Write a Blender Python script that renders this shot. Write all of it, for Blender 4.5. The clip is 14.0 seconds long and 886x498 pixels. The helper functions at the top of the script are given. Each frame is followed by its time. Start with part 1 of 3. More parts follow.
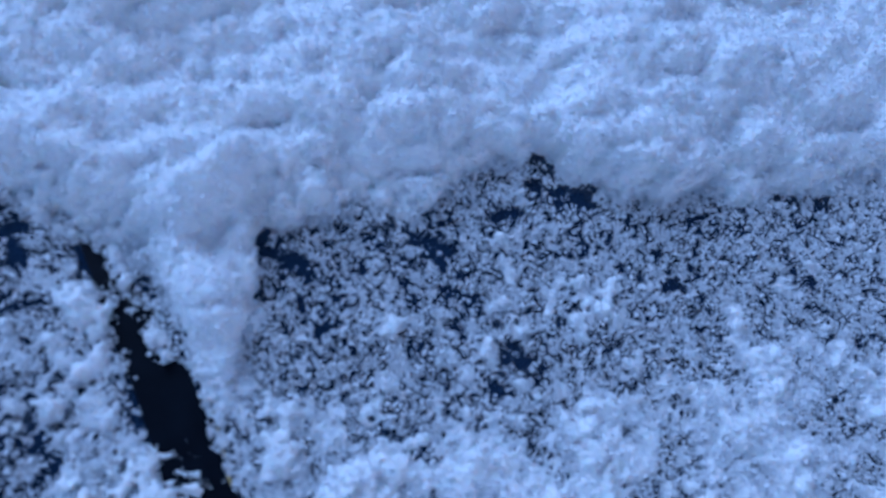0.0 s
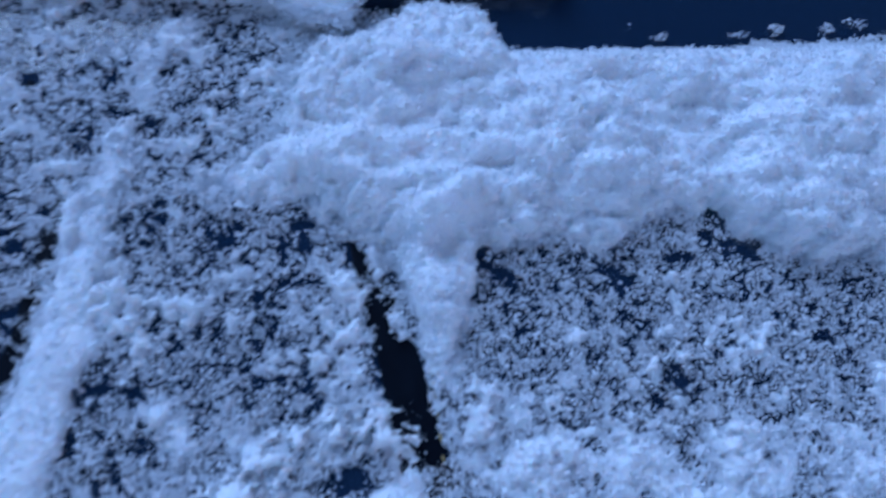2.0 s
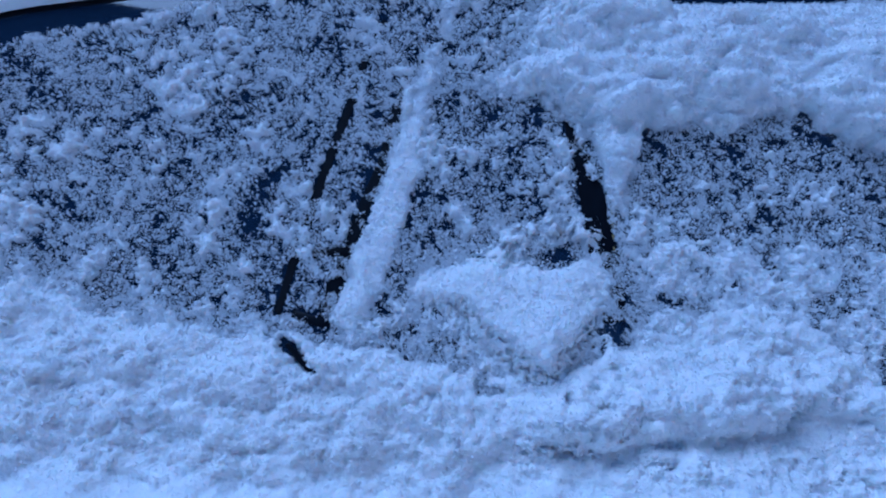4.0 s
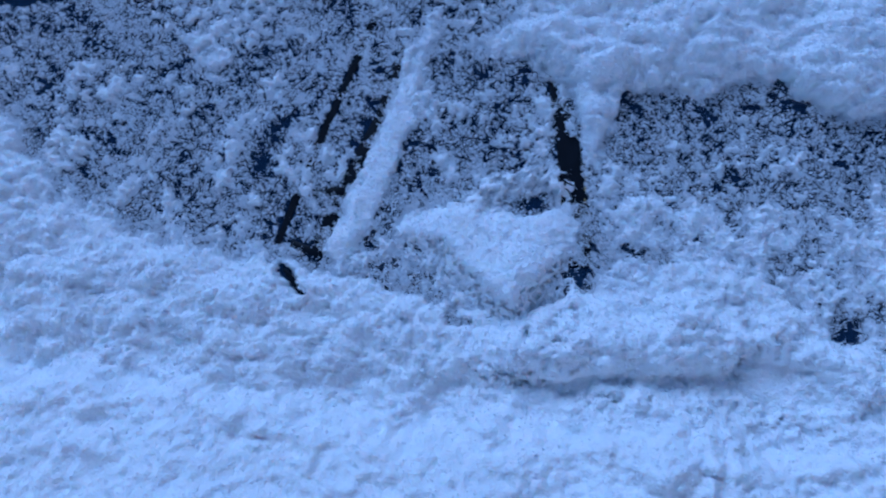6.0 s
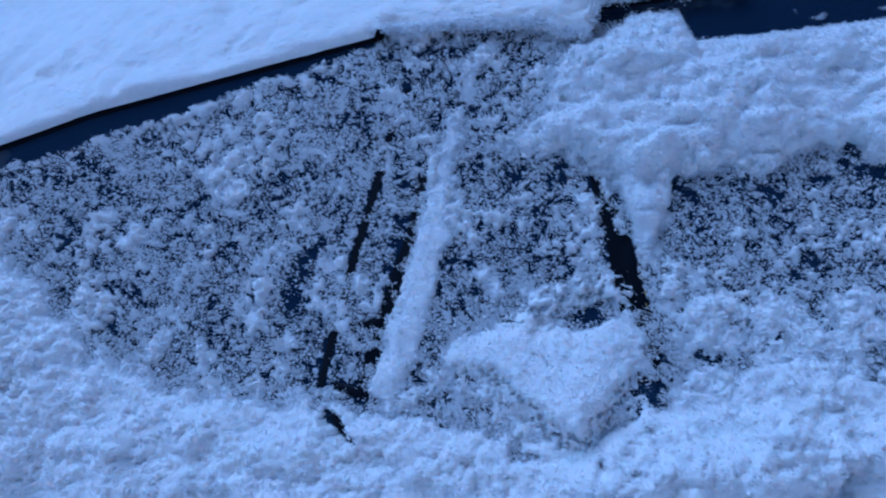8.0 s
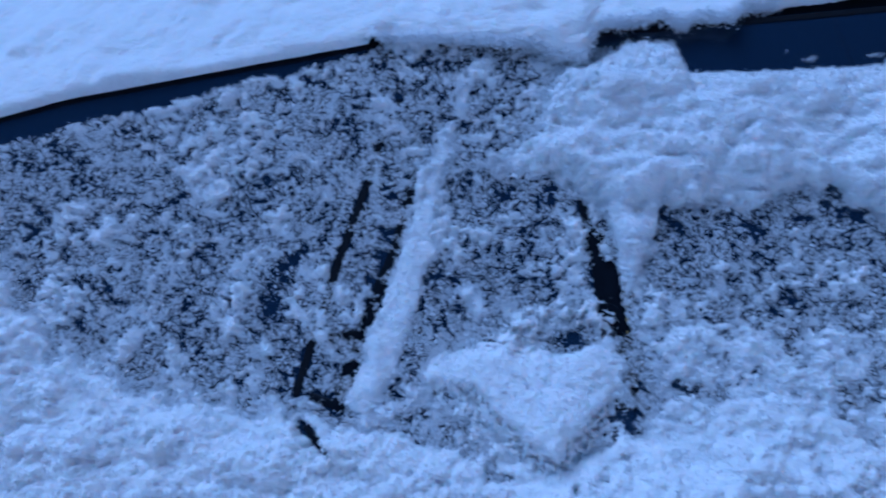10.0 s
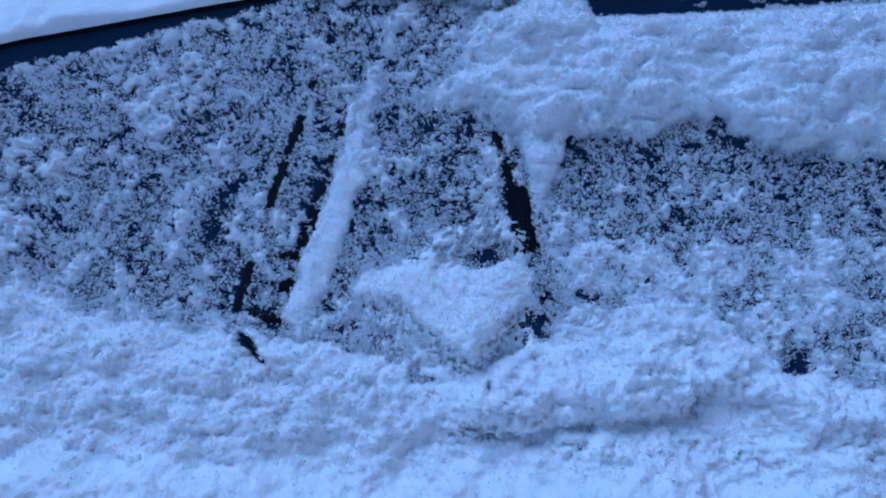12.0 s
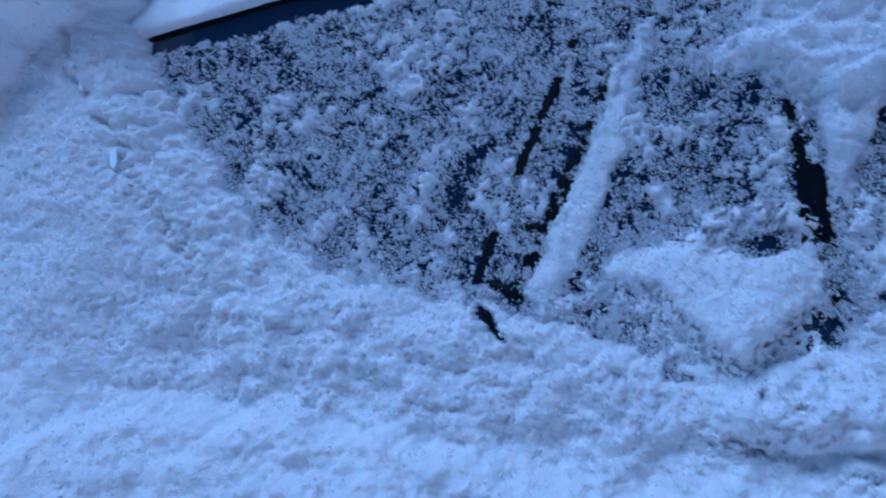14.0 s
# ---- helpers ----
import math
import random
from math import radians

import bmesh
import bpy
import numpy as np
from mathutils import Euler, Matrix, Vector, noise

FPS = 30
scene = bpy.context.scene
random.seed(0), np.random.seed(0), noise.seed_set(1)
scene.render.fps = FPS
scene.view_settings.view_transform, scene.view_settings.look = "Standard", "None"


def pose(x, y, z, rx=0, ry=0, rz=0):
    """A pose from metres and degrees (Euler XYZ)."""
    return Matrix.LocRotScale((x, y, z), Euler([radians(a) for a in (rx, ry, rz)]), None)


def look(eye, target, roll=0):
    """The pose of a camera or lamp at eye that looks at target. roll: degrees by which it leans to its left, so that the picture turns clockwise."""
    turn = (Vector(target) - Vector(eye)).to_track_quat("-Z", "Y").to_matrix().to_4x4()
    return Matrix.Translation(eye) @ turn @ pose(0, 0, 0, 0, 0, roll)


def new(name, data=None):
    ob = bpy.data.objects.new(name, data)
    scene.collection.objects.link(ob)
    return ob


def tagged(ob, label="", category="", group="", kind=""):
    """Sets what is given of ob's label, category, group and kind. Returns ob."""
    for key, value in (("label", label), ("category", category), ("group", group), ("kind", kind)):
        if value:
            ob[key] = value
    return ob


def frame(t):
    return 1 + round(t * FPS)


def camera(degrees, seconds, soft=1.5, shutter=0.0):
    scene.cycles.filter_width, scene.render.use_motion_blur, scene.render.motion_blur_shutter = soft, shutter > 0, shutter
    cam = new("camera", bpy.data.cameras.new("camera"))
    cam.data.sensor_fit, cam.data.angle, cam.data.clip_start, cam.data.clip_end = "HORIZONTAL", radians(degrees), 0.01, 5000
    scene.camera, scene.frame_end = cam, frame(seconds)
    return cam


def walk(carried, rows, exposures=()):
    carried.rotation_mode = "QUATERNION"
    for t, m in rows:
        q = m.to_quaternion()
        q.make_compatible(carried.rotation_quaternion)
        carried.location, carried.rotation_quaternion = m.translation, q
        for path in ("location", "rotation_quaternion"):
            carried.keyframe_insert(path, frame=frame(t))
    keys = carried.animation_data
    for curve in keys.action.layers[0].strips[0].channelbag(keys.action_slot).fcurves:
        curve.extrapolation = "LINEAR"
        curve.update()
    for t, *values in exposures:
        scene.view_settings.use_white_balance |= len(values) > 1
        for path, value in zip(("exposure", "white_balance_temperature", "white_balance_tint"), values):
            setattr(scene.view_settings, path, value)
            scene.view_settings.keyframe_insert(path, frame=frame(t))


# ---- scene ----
cam = camera(60.4, 14.0, soft=2.0, shutter=0.3)
cam.data.dof.use_dof, cam.data.dof.focus_distance, cam.data.dof.aperture_fstop = True, 0.75, 9.5
METRES, EYE, TILT, LEAN, TURN = 1.25, 1.35, -25.0, 0.0, 0.0
EXPOSURE, KELVIN, TINT = 0.53, 4540, 22
SKY, SUN, SUN_TURN = 0.115, 1.22, 118
ROWS = [
    (0.0, 0.0, 0.0, 0.0, 0.0, 0.0, -0.0),
    (0.2, 0.0002, -0.0073, -0.0018, 0.0, -0.01, 0.32),
    (0.5, -0.0375, -0.0232, -0.0108, 1.0, -0.06, 0.14),
    (0.8, -0.0362, -0.0309, -0.0034, 1.7, -0.4, -0.42),
    (1.0, -0.0189, -0.0244, -0.0004, 1.96, 0.48, -0.95),
    (1.2, -0.0116, -0.0229, 0.0046, 1.25, 0.92, -1.78),
    (1.5, -0.0193, -0.0294, 0.0172, 3.04, 1.93, -3.38),
    (1.8, -0.026, -0.0476, 0.0134, 7.25, 1.77, -5.48),
    (2.0, -0.0218, -0.0715, -0.007, 9.94, 1.78, -6.83),
    (2.3, -0.0256, -0.1006, -0.0248, 12.96, 0.83, -8.41),
    (2.5, -0.0295, -0.1468, -0.0264, 13.9, -0.12, -9.07),
    (2.8, -0.0262, -0.2139, -0.0469, 14.98, -1.18, -9.46),
    (3.0, -0.0166, -0.2536, -0.0747, 15.78, -2.92, -9.4),
    (3.2, -0.0134, -0.2914, -0.0846, 16.65, -3.2, -9.6),
    (5.3, 0.0757, -0.3251, -0.0702, 27.04, -6.2, -11.93),
    (5.5, 0.0844, -0.3322, -0.0739, 27.34, -6.55, -12.54),
    (5.8, 0.094, -0.3358, -0.0815, 27.64, -6.65, -13.35),
    (6.0, 0.1091, -0.3309, -0.0866, 27.76, -6.04, -12.89),
    (6.3, 0.1344, -0.289, -0.0606, 27.21, -5.58, -9.98),
    (6.5, 0.1356, -0.2688, -0.0528, 26.45, -5.43, -8.11),
    (6.8, 0.1414, -0.2579, -0.0369, 25.33, -5.53, -5.6),
    (7.0, 0.148, -0.2624, -0.0204, 25.75, -5.6, -4.4),
    (7.2, 0.1323, -0.2711, -0.0192, 26.43, -5.56, -3.96),
    (7.5, 0.117, -0.2813, -0.0154, 28.5, -5.54, -3.72),
    (7.7, 0.0994, -0.2796, -0.0085, 30.06, -5.82, -4.0),
    (9.8, 0.0282, -0.302, 0.0076, 29.55, -6.35, -9.52),
    (10.0, 0.0485, -0.2919, 0.0103, 27.7, -6.14, -8.9),
    (10.2, 0.0677, -0.2904, 0.0122, 26.38, -6.28, -8.39),
    (10.5, 0.0864, -0.2959, 0.0046, 25.3, -6.57, -7.68),
    (11.0, 0.0882, -0.3069, 0.0051, 24.81, -6.87, -7.41),
    (11.5, 0.0863, -0.3172, -0.0131, 24.39, -6.83, -8.11),
    (12.0, 0.105, -0.3306, -0.026, 24.66, -6.86, -8.89),
    (12.5, 0.0833, -0.3486, -0.0384, 26.08, -7.16, -9.54),
    (12.8, 0.0623, -0.3547, -0.0481, 27.18, -6.84, -9.98),
    (13.0, 0.0579, -0.3513, -0.0439, 28.85, -7.74, -9.82),
    (13.3, 0.0584, -0.3344, -0.0476, 32.18, -8.87, -9.59),
    (13.5, 0.0673, -0.321, -0.0482, 35.06, -9.4, -9.54),
    (13.8, 0.0531, -0.3119, -0.0592, 37.86, -9.79, -10.16),
    (14.0, 0.0457, -0.3077, -0.0505, 39.99, -10.43, -10.82),
]
walk(cam, [(t, pose(0, 0, EYE, TILT, LEAN, TURN) @ pose(METRES * x, METRES * y, METRES * z, 90 + pitch, roll, yaw)) for t, x, y, z, yaw, pitch, roll in ROWS],
     exposures=((0.0, EXPOSURE + 0.25, KELVIN + 230, TINT + 2), (2.3, EXPOSURE + 0.25, KELVIN + 230, TINT + 2), (3.2, EXPOSURE, KELVIN, TINT), (12.5, EXPOSURE, KELVIN, TINT), (14.0, EXPOSURE - 0.13, KELVIN - 20, TINT - 1)))

# ---- dusk light: a blue sky after sunset, soft from above ----
world = bpy.data.worlds.new("dusk_sky")
scene.world = world
world.use_nodes = True
wn = world.node_tree.nodes
sky = wn.new("ShaderNodeTexSky")
sky.sky_type, sky.sun_disc = "NISHITA", False
sky.sun_elevation, sky.sun_rotation = radians(2), radians(SUN_TURN)
sky.air_density, sky.dust_density, sky.ozone_density = 1.0, 0.6, 3.0
wn["Background"].inputs["Strength"].default_value = SKY
world.node_tree.links.new(sky.outputs["Color"], wn["Background"].inputs["Color"])
sun = new("sun", bpy.data.lights.new("sun", "SUN"))
sun.data.energy, sun.data.angle, sun.data.color = SUN, radians(36), (0.68, 0.865, 1.0)
sun.matrix_world = look((-1.4, -0.55, 5.4), (0, 0, 1))


# ---- materials ----
def material(name):
    m = bpy.data.materials.new(name)
    m.use_nodes = True
    return m, m.node_tree, m.node_tree.nodes["Principled BSDF"]


def bump(tree, bsdf, layers, vector=None):
    """Chain of noise bumps: (scale, detail, strength, distance)."""
    coord = tree.nodes.new("ShaderNodeTexCoord")
    last = None
    for scale, detail, strength, distance in layers:
        nz = tree.nodes.new("ShaderNodeTexNoise")
        nz.inputs["Scale"].default_value, nz.inputs["Detail"].default_value = scale, detail
        tree.links.new(coord.outputs["Object"], nz.inputs["Vector"])
        b = tree.nodes.new("ShaderNodeBump")
        b.inputs["Strength"].default_value, b.inputs["Distance"].default_value = strength, distance
        tree.links.new(nz.outputs["Fac"], b.inputs["Height"])
        if last:
            tree.links.new(last.outputs["Normal"], b.inputs["Normal"])
        last = b
    tree.links.new(last.outputs["Normal"], bsdf.inputs["Normal"])


def tint(tree, bsdf, low, high, scale, detail=4):
    coord = tree.nodes.new("ShaderNodeTexCoord")
    nz = tree.nodes.new("ShaderNodeTexNoise")
    nz.inputs["Scale"].default_value, nz.inputs["Detail"].default_value = scale, detail
    ramp = tree.nodes.new("ShaderNodeValToRGB")
    ramp.color_ramp.elements[0].position, ramp.color_ramp.elements[1].position = 0.3, 0.7
    ramp.color_ramp.elements[0].color, ramp.color_ramp.elements[1].color = (*low, 1), (*high, 1)
    tree.links.new(coord.outputs["Object"], nz.inputs["Vector"])
    tree.links.new(nz.outputs["Fac"], ramp.inputs["Fac"])
    tree.links.new(ramp.outputs["Color"], bsdf.inputs["Base Color"])


def snow_material(name, grain):
    m, tree, b = material(name)
    b.inputs["Roughness"].default_value = 0.75
    b.inputs["Specular IOR Level"].default_value = 0.25
    b.inputs["Subsurface Weight"].default_value = 0.25
    b.inputs["Subsurface Radius"].default_value = (0.010, 0.006, 0.005)
    b.inputs["Subsurface Scale"].default_value = 1.0
    tint(tree, b, (0.86, 0.88, 0.90), (0.95, 0.96, 0.97), 45, 6)
    bump(tree, b, ((100, 5, grain, 0.006), (400, 4, grain, 0.003)))
    return m


SNOW = snow_material("packed_snow", 0.45)
FLUFF = snow_material("fluffy_snow", 0.5)
FLAKE, tree, b = material("snow_flake")
b.inputs["Base Color"].default_value = (0.88, 0.90, 0.93, 1)
b.inputs["Roughness"].default_value = 0.85
b.inputs["Specular IOR Level"].default_value = 0.2
thin = tree.nodes.new("ShaderNodeBsdfTranslucent")
thin.inputs["Color"].default_value = (0.88, 0.90, 0.93, 1)
half_lit = tree.nodes.new("ShaderNodeMixShader")
half_lit.inputs["Fac"].default_value = 0.42
tree.links.new(b.outputs["BSDF"], half_lit.inputs[1])
tree.links.new(thin.outputs["BSDF"], half_lit.inputs[2])
tree.links.new(half_lit.outputs["Shader"], tree.nodes["Material Output"].inputs["Surface"])
GLASS, tree, b = material("tinted_glass")
b.inputs["Base Color"].default_value = (0.020, 0.040, 0.085, 1)
b.inputs["Roughness"].default_value = 0.02
b.inputs["IOR"].default_value = 1.5
b.inputs["Transmission Weight"].default_value = 0.45
bump(tree, b, ((25, 2, 0.02, 0.001),))
PAINT, tree, b = material("dark_blue_paint")
tint(tree, b, (0.010, 0.014, 0.024), (0.016, 0.022, 0.036), 9)
b.inputs["Roughness"].default_value = 0.3
b.inputs["Coat Weight"].default_value = 0.6
RUBBER, tree, b = material("black_rubber")
tint(tree, b, (0.003, 0.004, 0.007), (0.007, 0.009, 0.014), 60)
b.inputs["Roughness"].default_value = 0.85
b.inputs["Specular IOR Level"].default_value = 0.15
bump(tree, b, ((500, 3, 0.2, 0.001),))
PLASTIC, tree, b = material("black_plastic")
tint(tree, b, (0.001, 0.002, 0.005), (0.003, 0.005, 0.010), 80)
b.inputs["Roughness"].default_value = 0.4
b.inputs["Specular IOR Level"].default_value = 0.12
bump(tree, b, ((700, 3, 0.15, 0.0008),))
LINING, tree, b = material("black_lining")
tint(tree, b, (0.008, 0.008, 0.010), (0.014, 0.014, 0.016), 40)
b.inputs["Roughness"].default_value = 0.9
BRASS, tree, b = material("worn_yellow_edge")
tint(tree, b, (0.30, 0.22, 0.08), (0.55, 0.42, 0.18), 200)
b.inputs["Roughness"].default_value = 0.5
ICE, tree, b = material("bluish_ice")
tint(tree, b, (0.62, 0.76, 0.86), (0.74, 0.86, 0.92), 120)
b.inputs["Roughness"].default_value = 0.25
BARK, tree, b = material("dark_bark")
tint(tree, b, (0.03, 0.028, 0.026), (0.07, 0.06, 0.055), 14)
b.inputs["Roughness"].default_value = 0.9
RIM, tree, b = material("grey_wheel_metal")
tint(tree, b, (0.25, 0.25, 0.27), (0.35, 0.35, 0.37), 30)
b.inputs["Metallic"].default_value, b.inputs["Roughness"].default_value = 0.9, 0.4

# ---- the rear window's own frame: u across, v up the slope, w out of the glass, in units of S metres ----
S = 0.625
CENTRE = Vector((-0.2029, 0.2145, 1.1466))
AXIS_U = Vector((0.93145, 0.36387, 0.0))
AXIS_V = Vector((-0.236554, 0.605542, 0.759843))
AXIS_W = Vector((0.276484, -0.707756, 0.650106))
WINDOW = Matrix.Translation(CENTRE) @ Matrix((AXIS_U, AXIS_V, AXIS_W)).transposed().to_4x4()
GLASS_W = -0.010


# ---- noise on arrays ----
rng = np.random.default_rng(7)
LATTICE = rng.uniform(-1, 1, (512, 512))


def value_noise(u, v, seed):
    u, v = u + seed * 17.31 + 90, v + seed * 9.73 + 90
    i, j = np.floor(u).astype(int), np.floor(v).astype(int)
    a, b = u - i, v - j
    a, b = a * a * a * (a * (6 * a - 15) + 10), b * b * b * (b * (6 * b - 15) + 10)
    i0, i1, j0, j1 = i % 512, (i + 1) % 512, j % 512, (j + 1) % 512
    return (LATTICE[i0, j0] * (1 - a) + LATTICE[i1, j0] * a) * (1 - b) + (LATTICE[i0, j1] * (1 - a) + LATTICE[i1, j1] * a) * b


def fbm(u, v, size, octaves=4, seed=1, gain=0.55):
    total, amp, out = 0.0, 1.0, 0.0
    c, s = math.cos(0.6), math.sin(0.6)
    u, v = u / size, v / size
    for k in range(octaves):
        out = out + amp * value_noise(u, v, seed + 3 * k)
        total += amp
        amp *= gain
        u, v = 2.03 * (c * u - s * v), 2.03 * (s * u + c * v)
    return out / total


def puffs(u, v, size, octaves=3, seed=1):
    """Rounded heaps with creases between them, 0 to 1."""
    total, amp, out = 0.0, 1.0, 0.0
    for k in range(octaves):
        wu = u + 0.35 * size * value_noise(u / size, v / size, seed + 40)
        wv = v + 0.35 * size * value_noise(u / size, v / size, seed + 41)
        out = out + amp * 1.4 * np.sqrt(value_noise(wu / size, wv / size, seed + 5 * k) ** 2 + 0.012)
        total += amp
        amp, size = amp * 0.55, size * 0.47
    return out / total


def step01(x, a, b):
    t = np.clip((x - a) / (b - a), 0, 1)
    return t * t * (3 - 2 * t)


def along(u, points):
    return np.interp(u, [p[0] for p in points], [p[1] for p in points])


def near(u, v, points):
    """Distance to a line of points, and how far along it (0 to 1) the nearest place is."""
    best, where = np.full(u.shape, 9.0), np.zeros(u.shape)
    count = len(points) - 1
    for k in range(count):
        (a, b), (c, d) = points[k], points[k + 1]
        lu, lv = c - a, d - b
        s = np.clip(((u - a) * lu + (v - b) * lv) / (lu * lu + lv * lv), 0, 1)
        dist = np.hypot(u - a - s * lu, v - b - s * lv)
        where = np.where(dist < best, (k + s) / count, where)
        best = np.minimum(best, dist)
    return best, where


def blob(u, v, cu, cv, ru, rv):
    return np.exp(-((u - cu) / ru) ** 2 - ((v - cv) / rv) ** 2)


# ---- building helpers ----
def mesh_from_arrays(name, verts, faces):
    me = bpy.data.meshes.new(name)
    me.vertices.add(len(verts))
    me.vertices.foreach_set("co", verts.astype(np.float32).ravel())
    n, k = faces.shape
    me.loops.add(n * k)
    me.loops.foreach_set("vertex_index", faces.astype(np.int32).ravel())
    me.polygons.add(n)
    me.polygons.foreach_set("loop_start", np.arange(0, n * k, k, dtype=np.int32))
    me.polygons.foreach_set("loop_total", np.full(n, k, dtype=np.int32))
    me.polygons.foreach_set("use_smooth", np.ones(n, dtype=bool))
    me.update(calc_edges=True)
    return me


def snow_sheet(name, mat, u0, u1, v0, v1, spacing, height, label, category="snow", kind="", floor=GLASS_W - 0.004, rim=None):
    """A heap of snow over the window's plane; height(u, v) gives w, and what lies below floor is left away."""
    gu, gv = np.arange(u0, u1, spacing), np.arange(v0, v1, spacing)
    u, v = np.meshgrid(gu, gv, indexing="ij")
    u = u + rng.uniform(-0.32, 0.32, u.shape) * spacing
    v = v + rng.uniform(-0.32, 0.32, v.shape) * spacing
    if rim:  # rows that follow the rim, close together near it
        q = (gv - v0) / (v1 - v0)
        v = along(u, rim) + ((v1 - v0) * q ** 1.8)[None, :] + (v - gv[None, :]) * q[None, :]
    w = height(u, v)
    keep = w > floor
    w = np.maximum(w, floor)
    idx = np.arange(u.size).reshape(u.shape)
    quad = np.stack([idx[:-1, :-1], idx[1:, :-1], idx[1:, 1:], idx[:-1, 1:]], -1).reshape(-1, 4)
    any_kept = (keep[:-1, :-1] | keep[1:, :-1] | keep[1:, 1:] | keep[:-1, 1:]).ravel()
    quad = quad[any_kept]
    used = np.unique(quad)
    remap = np.zeros(u.size, dtype=np.int64)
    remap[used] = np.arange(len(used))
    verts = np.stack([u.ravel(), v.ravel(), w.ravel()], -1)[used] * S
    ob = new(name, mesh_from_arrays(name, verts, remap[quad]))
    ob.data.materials.append(mat)
    ob.matrix_world = WINDOW
    return tagged(ob, label, category, kind=kind), verts


def part(name, bm, mat, parent, label=""):
    me = bpy.data.meshes.new(name)
    bm.to_mesh(me)
    bm.free()
    ob = new(name, me)
    me.materials.append(mat)
    ob.parent = parent
    return tagged(ob, label) if label else ob


def prism(points, low, high, bevel=0.0, segments=2, smooth=True):
    """A solid with the outline points in its x-y plane, from z low to high."""
    bm = bmesh.new()
    top = [bm.verts.new((x, y, high)) for x, y in points]
    bottom = [bm.verts.new((x, y, low)) for x, y in points]
    n = len(points)
    bm.faces.new(top)
    bm.faces.new(bottom[::-1])
    for k in range(n):
        bm.faces.new((top[k], bottom[k], bottom[(k + 1) % n], top[(k + 1) % n]))
    bmesh.ops.recalc_face_normals(bm, faces=bm.faces)
    if bevel:
        bmesh.ops.bevel(bm, geom=bm.edges[:], offset=bevel, segments=segments, affect="EDGES", profile=0.5)
    for f in bm.faces:
        f.smooth = smooth and len(f.verts) == 4 and bevel > 0
    return bm


def scaled(points):
    return [(S * x, S * y) for x, y in points]


def bar_between(points, widths, low, high, bevel):
    """A tapering bar along points, seen from above the glass."""
    left, right = [], []
    for k, (x, y) in enumerate(points):
        a = Vector(points[max(k - 1, 0)])
        b = Vector(points[min(k + 1, len(points) - 1)])
        d = (b - a).normalized()
        h = widths[k] / 2
        left.append((x - d.y * h, y + d.x * h))
        right.append((x + d.y * h, y - d.x * h))
    return prism(scaled(left + right[::-1]), low * S, high * S, bevel * S)


# ---- outlines on the window's plane ----
ROOF_EDGE = [(-1.30, 0.150), (-1.036, 0.239), (-0.74, 0.316), (-0.469, 0.363), (-0.205, 0.408), (0.237, 0.424), (0.434, 0.436), (0.569, 0.447), (1.1, 0.470)]
BARE_EDGE = [(-1.10, 0.190), (-1.0, 0.210), (-0.813, 0.250), (-0.735, 0.275), (-0.625, 0.297), (-0.467, 0.337), (-0.34, 0.368), (-0.233, 0.392), (-0.16, 0.45), (0.1, 0.46), (0.14, 0.40), (0.262, 0.40), (0.284, 0.335), (0.45, 0.342), (0.60, 0.362), (0.80, 0.375), (1.1, 0.385)]
ROOF_SNOW_EDGE = [(-1.30, 0.150), (-1.036, 0.240), (-0.74, 0.317), (-0.469, 0.364), (-0.205, 0.409), (-0.13, 0.404), (-0.05, 0.400), (0.055, 0.390), (0.083, 0.372), (0.125, 0.366), (0.147, 0.414), (0.201, 0.421), (0.240, 0.434), (0.273, 0.416), (0.300, 0.430), (0.345, 0.422), (0.365, 0.450), (0.60, 0.470), (1.1, 0.500)]
DRIFT_EDGE = [(-1.60, 1.2), (-1.25, 0.78), (-1.12, 0.60), (-1.05, 0.30), (-1.0, 0.206), (-0.915, 0.095), (-0.80, -0.01), (-0.70, -0.11), (-0.54, -0.166), (-0.37, -0.183), (-0.20, -0.192), (-0.128, -0.209), (0.0, -0.236), (0.11, -0.236), (0.18, -0.199), (0.30, -0.158), (0.38, -0.130), (0.46, -0.165), (0.54, -0.215), (0.62, -0.245), (0.70, -0.255), (1.1, -0.27)]
SLAB_LOW = [(-0.10, 0.215), (-0.07, 0.190), (-0.016, 0.196), (0.056, 0.186), (0.109, 0.170), (0.127, 0.150), (0.162, 0.125), (0.174, 0.087), (0.182, 0.034), (0.198, 0.006), (0.212, 0.042), (0.226, 0.080), (0.236, 0.128), (0.265, 0.139), (0.367, 0.134), (0.418, 0.149), (0.477, 0.164), (0.515, 0.127), (0.563, 0.113), (0.68, 0.098), (1.1, 0.085)]
SLAB_TOP = [(-0.02, 0.30), (0.10, 0.36), (0.15, 0.377), (0.19, 0.402), (0.262, 0.396), (0.282, 0.351), (0.405, 0.351), (0.58, 0.358), (0.722, 0.365), (0.877, 0.379), (1.1, 0.390)]
SLAB_LEFT = [(0.10, -0.11), (0.185, -0.10), (0.200, -0.045), (0.218, 0.030), (0.284, 0.062), (0.331, 0.093), (0.381, 0.090), (0.45, 0.10)]
GROOVE = [(-0.615, -0.348), (-0.374, -0.369), (-0.15, -0.366), (0.022, -0.363), (0.146, -0.342), (0.386, -0.302), (0.488, -0.290)]
BAR = [(0.124, 0.150), (0.142, 0.090), (0.156, 0.040), (0.168, -0.020), (0.173, -0.055), (0.182, -0.110), (0.190, -0.160)]
BLADE = [(-0.165, 0.312), (-0.194, 0.232), (-0.208, 0.172), (-0.230, 0.100), (-0.255, 0.011), (-0.279, -0.083), (-0.297, -0.161)]
